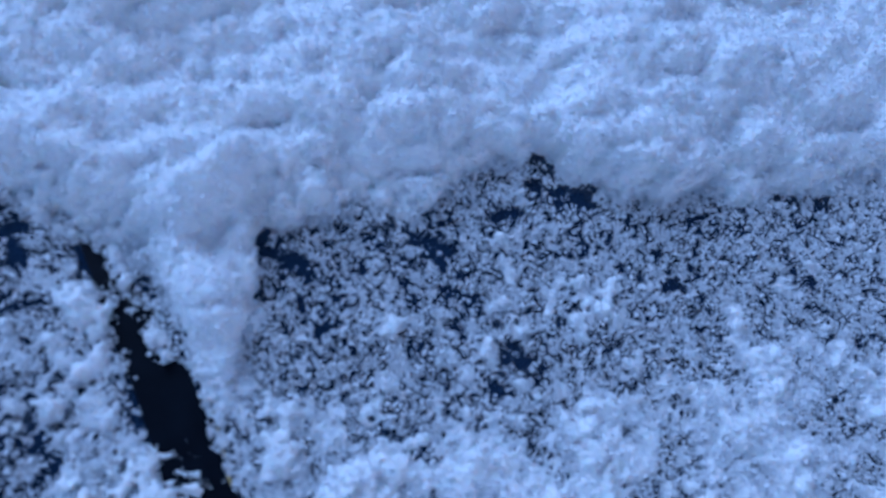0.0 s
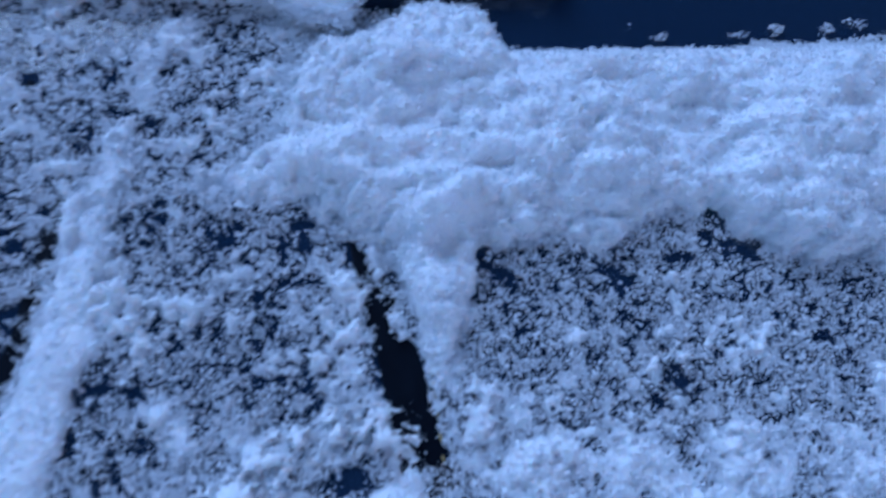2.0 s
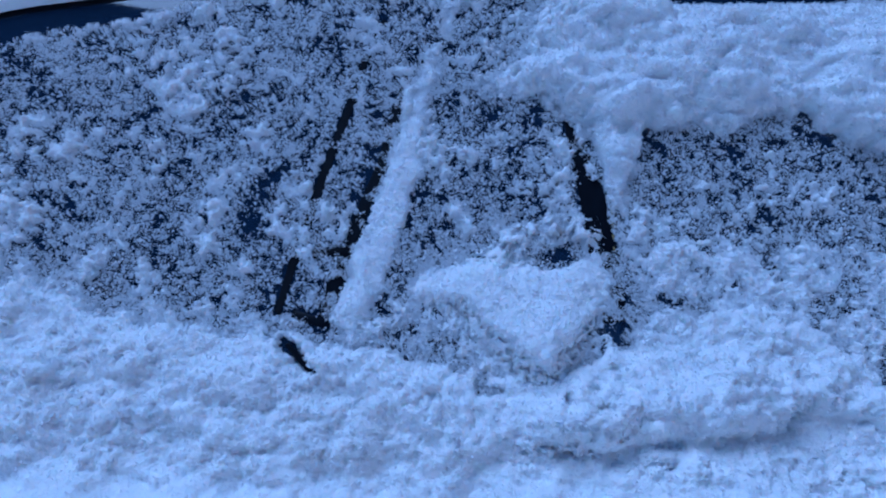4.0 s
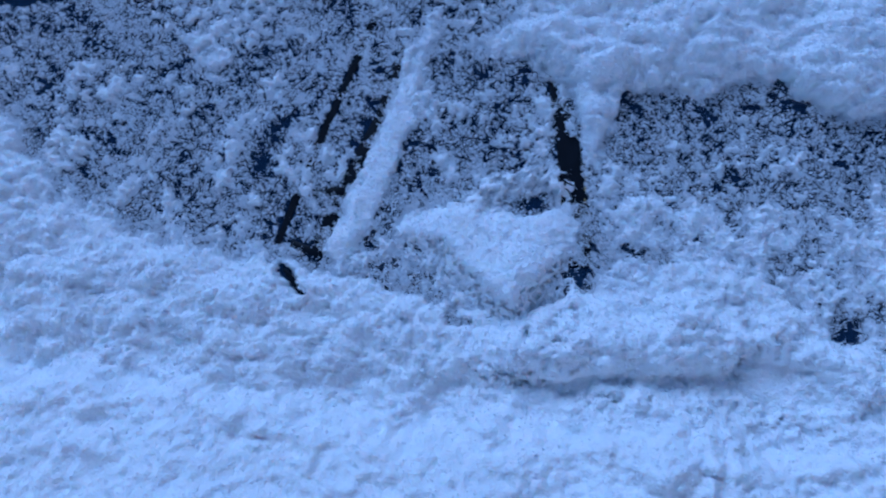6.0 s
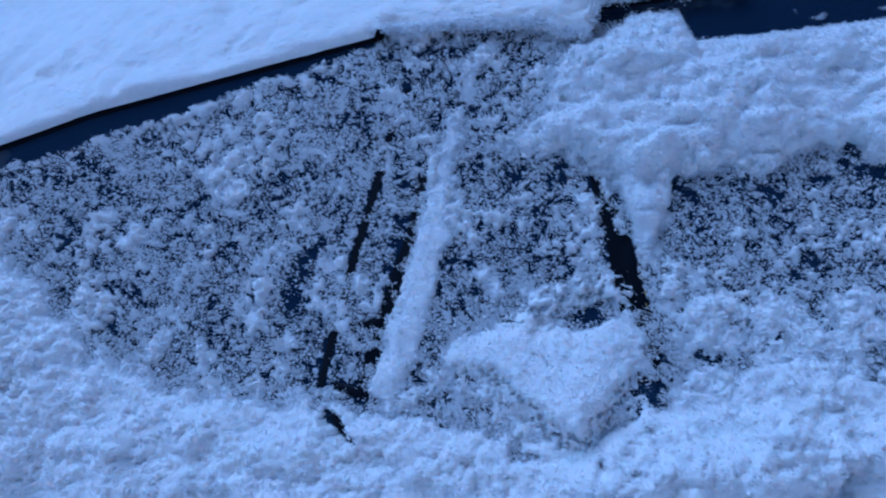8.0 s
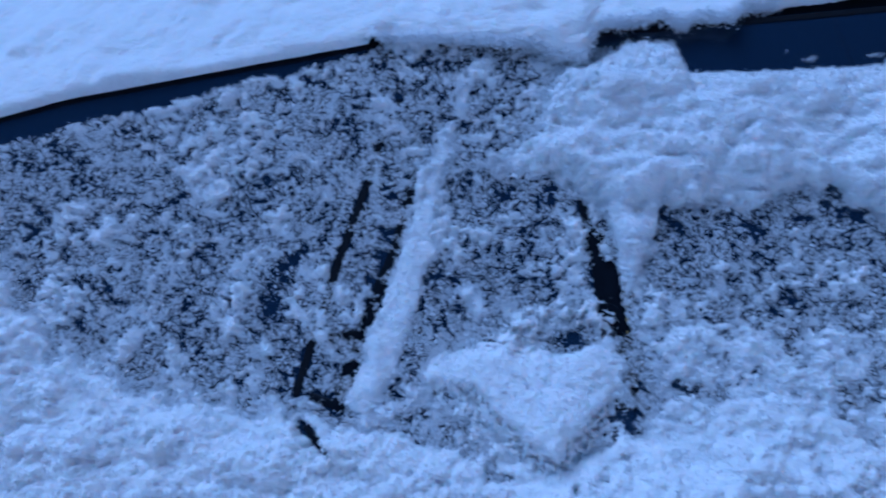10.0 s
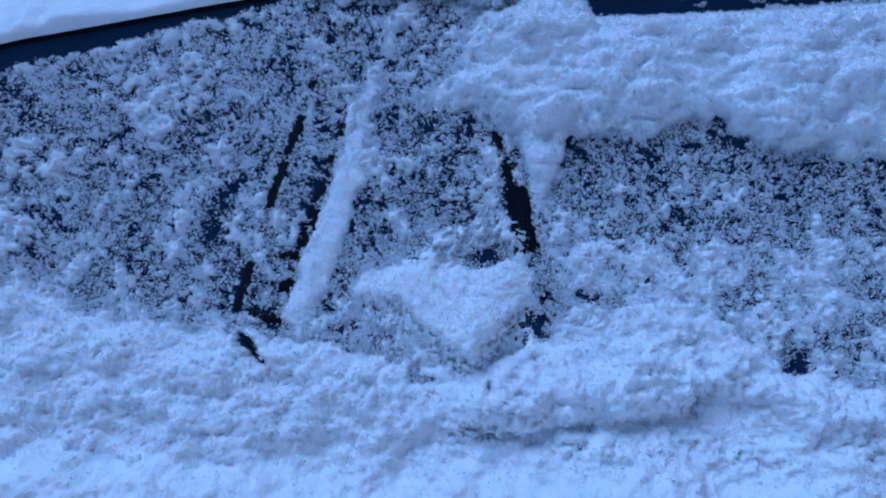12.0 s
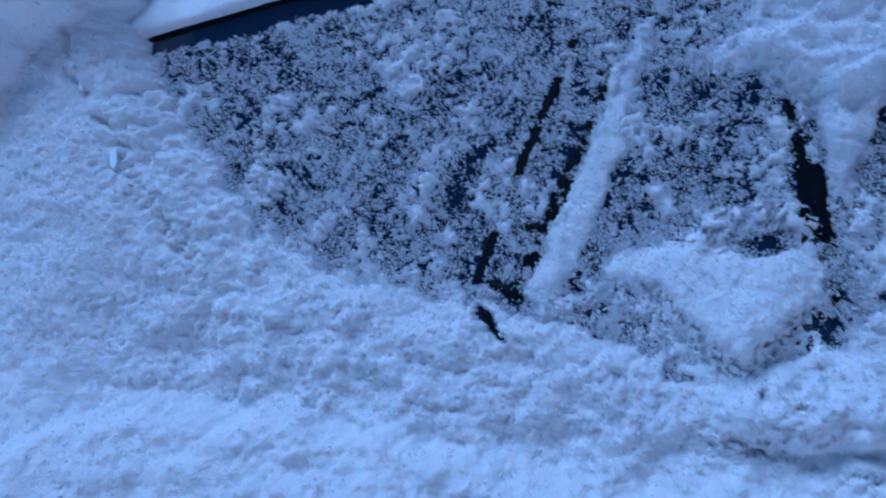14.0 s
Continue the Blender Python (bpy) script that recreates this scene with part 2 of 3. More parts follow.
ARM = [(-0.124, 0.230), (-0.139, 0.160), (-0.157, 0.069), (-0.178, 0.010), (-0.196, -0.050), (-0.216, -0.117), (-0.228, -0.175)]
ARM_SNOW = [(-0.024, 0.376), (-0.056, 0.337), (-0.073, 0.279), (-0.092, 0.222), (-0.108, 0.147), (-0.124, 0.064), (-0.150, -0.030), (-0.170, -0.104), (-0.190, -0.166)]
LUMP_CREST = [(-0.115, -0.128), (-0.085, -0.130), (-0.037, -0.124), (0.000, -0.150), (0.040, -0.186), (0.092, -0.222), (0.122, -0.186), (0.170, -0.124)]
LUMP_RIM = [(0.000, -0.085), (0.035, -0.052), (0.070, -0.026), (0.105, -0.018), (0.145, -0.030)]
SIDE_CRACK = [(-1.125, 0.235), (-1.105, 0.150), (-1.050, 0.088), (-0.990, 0.030), (-0.940, -0.028), (-0.870, -0.095), (-0.805, -0.160), (-0.735, -0.215)]
BANK_LINE = [(-1.6, -0.70), (-1.10, -0.575), (-0.97, -0.495), (-0.89, -0.445), (-0.68, -0.385), (-0.50, -0.390), (-0.36, -0.402), (-0.09, -0.414), (0.15, -0.390), (0.30, -0.372), (0.50, -0.395), (1.1, -0.42)]


# ---- the ground and the car ----
def ground_sheet():
    size, n = 400.0, 200
    bm = bmesh.new()
    bmesh.ops.create_grid(bm, x_segments=n, y_segments=n, size=size)
    for p in bm.verts:
        r = math.hypot(p.co.x, p.co.y)
        p.co.z = 0.05 * noise.noise(p.co * 0.3) + 0.8 * noise.noise(p.co * 0.02) * min(1, max(0, (r - 15) / 60)) - 0.02
    for f in bm.faces:
        f.smooth = True
    me = bpy.data.meshes.new("ground")
    bm.to_mesh(me)
    bm.free()
    ob = new("ground", me)
    me.materials.append(SNOW)
    return tagged(ob, "snow-covered ground round the parked car", "ground", kind="structure")


ground_sheet()

# the car stands with its tail towards the viewer: x across, y to the tail, z up
TAIL = Vector((AXIS_W.x, AXIS_W.y, 0)).normalized()
CAR = Matrix.Translation((CENTRE.x, CENTRE.y, 0)) @ Matrix((-AXIS_U, TAIL, Vector((0, 0, 1)))).transposed().to_4x4()
TO_CAR = CAR.inverted() @ WINDOW
car = new("car")
car.matrix_world = CAR
tagged(car, "dark blue parked car half buried under fresh snow", "car")


def profile(v, w):
    """Tail-wards place and height in the car's frame of a place over the window."""
    p = TO_CAR @ Vector((0, v * S, w * S))
    return p.y, p.z


def side_body(name, outline, half, mat, bevel):
    """A solid with the side outline (y, z), as wide as the car."""
    bm = prism(outline, -half, half, bevel, 3)
    bmesh.ops.transform(bm, matrix=Matrix(((0, 0, 1, 0), (1, 0, 0, 0), (0, 1, 0, 0), (0, 0, 0, 1))), verts=bm.verts)
    bmesh.ops.recalc_face_normals(bm, faces=bm.faces)
    return part(name, bm, mat, car)


window_low, window_high = profile(-0.34, -0.035), profile(0.19, -0.035)
side_body("body", [(0.62, 0.30), (0.68, 0.45), (0.66, 0.72), (0.60, 0.80), (window_low[0] + 0.05, 0.85), window_low, (-0.30, 0.93), (-2.2, 0.92), (-3.2, 0.82), (-3.42, 0.70), (-3.45, 0.45), (-3.35, 0.28), (-2.0, 0.22), (-0.5, 0.22)], 0.87, PAINT, 0.03)
roof_line = [profile(0.46 + f, -0.17 - 0.62 * f - 0.12 * f * f) for f in (0.0, 0.6, 1.2, 1.85)]
side_body("cabin", [(window_low[0] - 0.01, window_low[1] - 0.03), window_high] + roof_line + [(-2.35, 0.90)], 0.66, LINING, 0.02)


def in_window(ob):
    ob.matrix_local = TO_CAR
    return ob


def window_pane():
    outline = [(-1.06, 0.225)] + [p for p in ROOF_EDGE if -1.0 < p[0] < 1.0] + [(1.04, 0.45), (0.98, 0.30), (0.84, -0.34), (-0.74, -0.34), (-0.95, 0.06)]
    return in_window(part("window_glass", prism(scaled(outline), (GLASS_W - 0.008) * S, GLASS_W * S, 0.0015, 1), GLASS, car, "dark tinted rear window glass"))


window_pane()


def roof_skin():
    """The roof panel, from the window's upper edge forward, under the snow."""
    bm = bmesh.new()
    rows = []
    for k in range(13):
        f = 1.9 * k / 12
        row = []
        for j in range(41):
            u = -1.38 + 2.76 * j / 40
            e = float(along(np.array(u), ROOF_EDGE))
            y, z = profile(e + 0.006 + f, GLASS_W + 0.002 - 0.62 * f - 0.12 * f * f)
            row.append(bm.verts.new((-u * S, y, z - 0.008)))
        rows.append(row)
    for a, b in zip(rows, rows[1:]):
        for j in range(40):
            bm.faces.new((a[j], a[j + 1], b[j + 1], b[j]))
    bmesh.ops.recalc_face_normals(bm, faces=bm.faces)
    bmesh.ops.solidify(bm, geom=bm.faces[:], thickness=0.004)
    for f in bm.faces:
        f.smooth = True
    return part("roof_panel", bm, PAINT, car)


roof_skin()


def window_seal():
    pts = [p for p in ROOF_EDGE]
    return in_window(part("window_seal", bar_between(pts, [0.010] * len(pts), GLASS_W - 0.004, GLASS_W + 0.002, 0.002), RUBBER, car, "thin black rubber seal"))


window_seal()


def wheel(x, y):
    hub = new("wheel")
    hub.parent, hub.location = car, (x, y, 0.31)
    turn = Matrix.Rotation(math.pi / 2, 4, "Y")
    bm = bmesh.new()
    profile_pts = [(0.20, -0.09), (0.27, -0.10), (0.305, -0.075), (0.315, 0), (0.305, 0.075), (0.27, 0.10), (0.20, 0.09)]
    rings = []
    for k in range(32):
        a = 2 * math.pi * k / 32
        rings.append([bm.verts.new((r * math.cos(a), r * math.sin(a), h)) for r, h in profile_pts])
    for k in range(32):
        for j in range(len(profile_pts)):
            i2 = (j + 1) % len(profile_pts)
            bm.faces.new((rings[k][j], rings[(k + 1) % 32][j], rings[(k + 1) % 32][i2], rings[k][i2]))
    bmesh.ops.transform(bm, matrix=turn, verts=bm.verts)
    bmesh.ops.recalc_face_normals(bm, faces=bm.faces)
    part("tyre", bm, RUBBER, hub)
    bm = bmesh.new()
    bmesh.ops.create_cone(bm, cap_ends=True, segments=32, radius1=0.2, radius2=0.2, depth=0.14)
    bmesh.ops.bevel(bm, geom=bm.edges[:], offset=0.008, segments=2, affect="EDGES")
    bmesh.ops.transform(bm, matrix=turn, verts=bm.verts)
    part("rim", bm, RIM, hub)


for wx in (-0.80, 0.80):
    for wy in (-0.05, -2.65):
        wheel(wx, wy)

# wipers on the glass
wiper = new("wiper")
wiper.parent = car
wiper.matrix_local = TO_CAR
tagged(wiper, "black wiper frozen upright under a ridge of snow")
part("blade", bar_between(BLADE, [0.007, 0.010, 0.012, 0.013, 0.013, 0.013, 0.010], GLASS_W - 0.004, GLASS_W + 0.0015, 0.001), RUBBER, wiper)
part("arm", bar_between(ARM, [0.008, 0.012, 0.015, 0.018, 0.020, 0.022, 0.024], GLASS_W - 0.004, GLASS_W + 0.0015, 0.001), PLASTIC, wiper)
for (a, b) in (((-0.268, -0.074), (-0.200, -0.066)), ((-0.275, -0.160), (-0.222, -0.176))):
    part("bracket", bar_between([a, b], [0.012, 0.014], GLASS_W - 0.004, GLASS_W + 0.0025, 0.001), PLASTIC, wiper)
part("pivot", bar_between([(-0.280, -0.204), (-0.258, -0.225), (-0.239, -0.240)], [0.006, 0.011, 0.014], GLASS_W, -0.004, 0.002), PLASTIC, wiper)
second = new("wiper")
second.parent = car
second.matrix_local = TO_CAR
tagged(second, "broad glossy black wiper arm laid bare of snow")
part("arm", bar_between(BAR, [0.014, 0.030, 0.036, 0.042, 0.042, 0.040, 0.036], GLASS_W - 0.004, GLASS_W + 0.0015, 0.001), PLASTIC, second)
for k in range(7):
    v = 0.045 - 0.015 * k + 0.004 * math.sin(5 * k)
    u = 0.1835 + 0.0009 * k
    part("worn_edge", bar_between([(u, v), (u + 0.0015, v - 0.007)], [0.0022, 0.0016], GLASS_W + 0.0010, GLASS_W + 0.0030, 0.0004), BRASS, second, "worn yellowish edge")


# ---- the snow ----
def film_cover(u, v):
    """How much of the glass the thin snow hides, about 0 to 1."""
    c = np.full(u.shape, 0.56)
    c = c - 0.20 * step01(-u, 0.45, 0.80) * step01(v, 0.0, 0.2)
    c = c + 0.10 * blob(u, v, -0.42, 0.20, 0.16, 0.10)
    c = c - 0.05 * step01(v, 0.03, 0.12) * step01(u, -0.10, -0.05) * step01(-u, -0.16, -0.10) + 0.14 * step01(v, 0.17, 0.24) * step01(u, -0.12, -0.02) * step01(-u, -0.14, -0.08)
    c = c + 0.12 * blob(u, v, 0.03, 0.0, 0.10, 0.05)
    right = step01(u, 0.17, 0.21)
    c = c * (1 - right) + right * (1.04 - 0.58 * step01(v, -0.10, 0.09))
    c = c - 0.10 * right * step01(u, 0.40, 0.60) * step01(-v, 0.02, 0.14)
    low = along(u, DRIFT_EDGE)
    c = c + 0.25 * step01(low + 0.05 - v, 0.0, 0.05) * (u < -0.3)
    c = c + 0.10 * fbm(u, v, 0.12, 2, 11)
    for cu, cv, ru, rv, k in ((-0.335, 0.0, 0.028, 0.045, -0.5), (-0.30, 0.06, 0.02, 0.02, -0.3), (-0.36, -0.02, 0.02, 0.03, -0.3), (-0.285, 0.02, 0.022, 0.03, 0.6), (-0.38, 0.03, 0.035, 0.045, 0.4), (-0.34, 0.10, 0.03, 0.03, 0.35),
                              (-0.33, 0.27, 0.03, 0.035, 0.35), (0.578, -0.222, 0.026, 0.024, -1.3), (0.516, 0.120, 0.018, 0.022, -0.6), (0.25, -0.09, 0.05, 0.04, 0.3), (0.27, -0.13, 0.03, 0.015, -0.4),
                              (0.106, -0.056, 0.020, 0.014, -0.45), (0.03, -0.055, 0.05, 0.03, 0.35), (0.075, -0.022, 0.05, 0.014, 0.45), (0.142, -0.060, 0.014, 0.03, 0.6), (-0.03, -0.02, 0.06, 0.05, 0.16), (0.0, -0.20, 0.07, 0.03, 0.35), (0.20, -0.15, 0.018, 0.05, -0.12), (0.0, 0.34, 0.06, 0.04, -0.25), (-0.235, -0.11, 0.03, 0.03, 0.1), (0.205, 0.09, 0.02, 0.05, 0.7),
                              (-0.345, -0.03, 0.016, 0.03, -0.4), (-0.322, 0.045, 0.012, 0.016, -0.5), (0.206, -0.135, 0.013, 0.03, -0.95), (0.188, -0.178, 0.022, 0.018, -1.1), (0.104, -0.064, 0.032, 0.016, -0.25), (0.258, -0.128, 0.016, 0.010, -0.7), (0.150, 0.095, 0.012, 0.014, -0.6),
                              (-0.02, 0.160, 0.06, 0.014, -0.35), (0.06, 0.145, 0.05, 0.018, -0.35), (-0.66, 0.255, 0.09, 0.020, -0.25), (-0.52, 0.290, 0.07, 0.014, -0.3), (-0.56, 0.215, 0.05, 0.012, -0.2), (0.50, 0.135, 0.022, 0.012, -0.5)):
        c = c + k * blob(u, v, cu, cv, ru, rv)
    return c


def film_field(u, v):
    """Above 0 where the film lies."""
    c = film_cover(u, v)
    ragged = 1 + 0.55 * fbm(u, v, 0.012, 3, 76, 0.7)
    d, s = near(u, v, BLADE)
    bare = sum(step01(v, a - 0.004, a + 0.004) * step01(-v, -b - 0.004, -b + 0.004) for a, b in ((-0.163, -0.080), (0.011, 0.094), (0.103, 0.174), (0.224, 0.238), (0.302, 0.322)))
    c = c - 1.7 * np.exp(-(d / (0.0078 * ragged)) ** 4) * bare + 0.35 * (1 - bare) * np.exp(-(d / 0.014) ** 2) * step01(0.18 - v, 0, 0.01)
    for cu, cv, ru, rv in ((-0.140, 0.158, 0.008, 0.022), (-0.152, 0.095, 0.006, 0.008), (-0.158, 0.070, 0.009, 0.011), (-0.174, 0.040, 0.013, 0.013), (-0.187, 0.006, 0.010, 0.012), (-0.195, -0.035, 0.009, 0.020), (-0.224, -0.069, 0.022, 0.008), (-0.214, -0.117, 0.011, 0.013), (-0.234, -0.170, 0.021, 0.008), (-0.258, -0.162, 0.016, 0.006), (-0.165, 0.150, 0.014, 0.007), (-0.172, 0.092, 0.010, 0.010)):
        c = c - 1.25 * blob(u + 0.008 * fbm(u, v, 0.012, 3, 77), v + 0.008 * fbm(u, v, 0.012, 3, 78), cu, cv, ru, rv)
    d, s = near(u, v, BAR)
    c = c - 1.8 * np.exp(-(d / (0.019 * (0.8 + 0.2 * ragged))) ** 4) * step01(s, 0.27, 0.34) * step01(1 - s, 0.30, 0.38)
    du = u - np.interp(v, [p[1] for p in BAR[::-1]], [p[0] for p in BAR[::-1]])
    c = c - 1.0 * np.exp(-((du + 0.006) / 0.008) ** 4) * step01(v, 0.03, 0.05) * step01(-v, -0.15, -0.135)
    d, s = near(u, v, [(-0.284, -0.204), (-0.238, -0.244)])
    c = c - 1.2 * np.exp(-(d / 0.010) ** 4)
    edge = along(u, BARE_EDGE) + 0.020 * fbm(u, v, 0.05, 4, 23, 0.65)
    c = c - 1.8 * step01(v - edge, -0.004, 0.008) - 0.10 * step01(v - edge, -0.05, 0.0) + 0.16 * blob(v - edge, 0 * v, -0.012, 0, 0.010, 1)
    for cu, cv, ru, rv in ((0.46, 0.366, 0.016, 0.006), (0.55, 0.372, 0.020, 0.006), (0.60, 0.378, 0.010, 0.010), (0.70, 0.388, 0.022, 0.010), (0.66, 0.382, 0.012, 0.008), (0.78, 0.392, 0.020, 0.012), (0.43, 0.377, 0.006, 0.005)):
        c = c + 1.9 * blob(u, v, cu, cv, ru, rv)
    n = 0.34 * fbm(u, v, 0.060, 2, 3) + 0.40 * fbm(u, v, 0.024, 3, 4, 0.6) + 0.80 * fbm(u, v, 0.0105, 3, 5, 0.62)
    return n + 0.75 * (c - 0.70)


def film(u, v):
    t = 0.60 * film_field(u, v) + 0.34 * fbm(u, v, 0.045, 2, 3) + 0.34 * fbm(u, v, 0.019, 3, 7, 0.6) + 0.22 * (film_cover(u, v) - 0.70) - 0.04 - 0.20 * step01(u, 0.20, 0.24) * step01(v, -0.02, 0.06)
    clump = step01(fbm(u, v, 0.045, 2, 3), 0.05, 0.5)
    thick = np.where(t > 0, (0.010 + 0.012 * clump) * np.clip(t, 0, 0.8) ** 0.7, 0)
    return GLASS_W - 0.006 + 0.006 * np.sign(t) * np.minimum(np.abs(t) * 14, 1) + thick + 0.0016 * fbm(u, v, 0.005, 2, 9)


def slab(u, v):
    e = 0.010 * fbm(u, v, 0.06, 3, 31) + 0.020 * fbm(u, v, 0.022, 4, 36, 0.7)
    d = np.minimum(v - along(u, SLAB_LOW) + e, along(u, SLAB_TOP) - v + (0.12 + 0.5 * step01(-u, -0.30, -0.26)) * e)
    d = np.minimum(d, 0.9 * (u - along(v, SLAB_LEFT)) + 2.2 * e)
    thin = (0.25 + 0.75 * step01(u, -0.02, 0.10)) * (0.75 + 0.25 * step01(v, 0.06, 0.16))
    body = 0.050 * thin * (1 - np.exp(-np.clip(d, 0, 1) / 0.026))
    relief = 0.022 * (puffs(u, 1.5 * v, 0.10, 2, 33) - 0.5) + 0.020 * fbm(u, 1.7 * v, 0.075, 3, 37, 0.5) + 0.005 * (puffs(u, 1.4 * v, 0.030, 2, 38) - 0.5) + 0.0050 * fbm(u, v, 0.013, 3, 34, 0.6)
    w = GLASS_W - 0.004 + body + relief * thin * step01(d, 0.0, 0.04) + 0.0012 * fbm(u, v, 0.006, 2, 35)
    return np.where(d > 0, w, GLASS_W - 0.02)


def drift(u, v):
    e = 0.016 * fbm(u, v, 0.07, 3, 51) + 0.018 * fbm(u, v, 0.022, 4, 57, 0.7)
    e = e + 0.014 * fbm(u, v, 0.050, 3, 50, 0.6) * step01(-u, 0.55, 0.75)
    d = (along(u, DRIFT_EDGE) - v) * np.where(u < -0.69, 0.62, 1.0) + e
    rise = np.interp(-v, [0.0, 0.2, 0.33, 0.41, 0.48, 0.75], [0.018, 0.020, 0.024, 0.030, 0.046, 0.15])
    rise = rise + 0.075 * step01(-u, 0.66, 1.05)
    body = (rise + 0.010) * (1 - np.exp(-np.clip(d, 0, 1) / np.where(u < -0.7, 0.045, 0.022)))
    # the higher bank in front of the trough
    over = along(u, BANK_LINE) - v + 0.030 * fbm(u, v, 0.09, 3, 65) + 0.008 * fbm(u, v, 0.025, 3, 66)
    body = body + 0.040 * step01(over, -0.012, 0.050)
    # the trough, deep and overhung where the drift slid
    g, s = near(u, v, GROOVE)
    body = body - (0.006 + 0.012 * step01(u, 0.0, 0.15)) * np.exp(-(g / 0.024) ** 2) * step01(d, 0.02, 0.08)
    lip = v - along(u, GROOVE) + 0.016 * fbm(u, v, 0.05, 4, 62, 0.6)
    body = body + 0.026 * step01(lip, -0.004, 0.016) * np.exp(-(np.clip(lip, 0, 1) / 0.085) ** 2) * step01(u, 0.04, 0.14) * step01(-u, -0.62, -0.46) * (0.6 + 0.8 * puffs(u, v, 0.08, 2, 61))
    relief = 0.022 * (puffs(u, 1.25 * v, 0.13, 3, 53) - 0.5) + 0.032 * fbm(u, 1.3 * v, 0.14, 5, 60, 0.6) + 0.009 * (puffs(u, v, 0.045, 2, 54) - 0.5) + 0.0045 * fbm(u, v, 0.015, 3, 55, 0.6)
    relief = relief * (1 + 0.5 * step01(u, 0.05, 0.3)) * (1 - 0.45 * step01(-u, 0.70, 0.95)) + 0.0010 * fbm(u, v, 0.006, 2, 56)
    relief = relief - 0.0050 * step01(fbm(u, v, 0.007, 3, 47, 0.7), 0.12, 0.40) * step01(v + 0.42, 0.0, 0.08)
    bank = -1.275 + 0.80 * (v - 0.02) + 0.03 * fbm(u, v, 0.08, 3, 64) - u
    fall = np.clip(-1.52 - u, 0, 1)
    w = GLASS_W + body + relief * step01(d, 0.0, 0.05) - 3.0 * fall + 0.110 * step01(bank, 0.0, 0.075) * step01(v, -0.30, 0.10)
    w = np.maximum(w, GLASS_W + (0.012 + 0.008 * fbm(u, v, 0.03, 4, 48, 0.65)) * step01(d, 0.0, 0.05))
    g, s = near(u, v, [(-0.284, -0.204), (-0.238, -0.244)])
    w = w - 0.05 * np.exp(-((g + 0.011 * fbm(u, v, 0.014, 3, 49, 0.7)) / 0.0078) ** 4)
    for cu, cv, ru, rv, k in ((0.11, -0.29, 0.03, 0.04, 0.016), (0.000, -0.254, 0.007, 0.010, -0.05), (0.018, -0.262, 0.006, 0.007, -0.04), (0.12, -0.275, 0.006, 0.008, -0.03), (0.578, -0.225, 0.020, 0.016, -0.06), (0.36, -0.24, 0.10, 0.05, 0.016)):
        w = w + k * blob(u + 0.012 * fbm(u, v, 0.03, 3, 58), v + 0.012 * fbm(u, v, 0.03, 3, 59), cu, cv, ru, rv)
    lace = blob(u, v, 0.10, -0.338, 0.05, 0.012) + blob(u, v, 0.26, -0.357, 0.06, 0.009) + 0.8 * blob(u, v, 0.425, -0.285, 0.020, 0.022) + 0.7 * blob(u, v, 0.50, -0.365, 0.07, 0.012) + 0.6 * blob(u, v, 0.16, -0.27, 0.02, 0.03)
    c, s = near(u + 0.02 * fbm(u, v, 0.05, 3, 67), v + 0.02 * fbm(u, v, 0.05, 3, 68), SIDE_CRACK)
    lace = lace + 0.75 * np.exp(-(c / 0.017) ** 2) * step01(fbm(u, v, 0.06, 2, 69), -0.15, 0.15)
    w = w - 0.021 * lace * step01(fbm(u, v, 0.008, 3, 63, 0.7), -0.05, 0.30)
    w = w - 0.024 * np.exp(-(c / 0.007) ** 2) * step01(fbm(u, v, 0.05, 2, 70), -0.05, 0.10) * step01(v, 0.02, 0.05)
    return np.where(d > 0, w, GLASS_W - 0.02)


def roof_snow(u, v):
    e = fbm(u, v, 0.05, 4, 71) * np.where(u < -0.22, 0.0012, 0.022)
    d = v - along(u, ROOF_SNOW_EDGE) + 0.001 + np.abs(e)
    back = np.clip(v - along(u, ROOF_EDGE), 0, 2)
    thick = 0.034 * (1 - np.exp(-np.clip(d, 0, 1) / (0.010 + 0.045 * step01(u, -0.21, -0.16) * step01(-u, -0.15, -0.11)))) + 0.02 * step01(d, 0.02, 0.2)
    relief = 0.022 * (puffs(u, v, 0.13, 2, 73) - 0.5) + 0.010 * fbm(u, v, 0.06, 5, 76, 0.6) + 0.0035 * fbm(u, v, 0.022, 3, 74, 0.6) + 0.0016 * fbm(u, v, 0.006, 2, 75)
    w = GLASS_W + 0.004 + thick - 0.62 * back - 0.12 * back ** 2 - 3.0 * np.clip(np.abs(u) - 1.42, 0, 1) + relief * step01(d, 0.0, 0.04) + 0.012 * step01(u, -0.24, -0.12) * step01(-u, -0.30, -0.10)
    return np.where(d > 0, w, GLASS_W - 9.0)


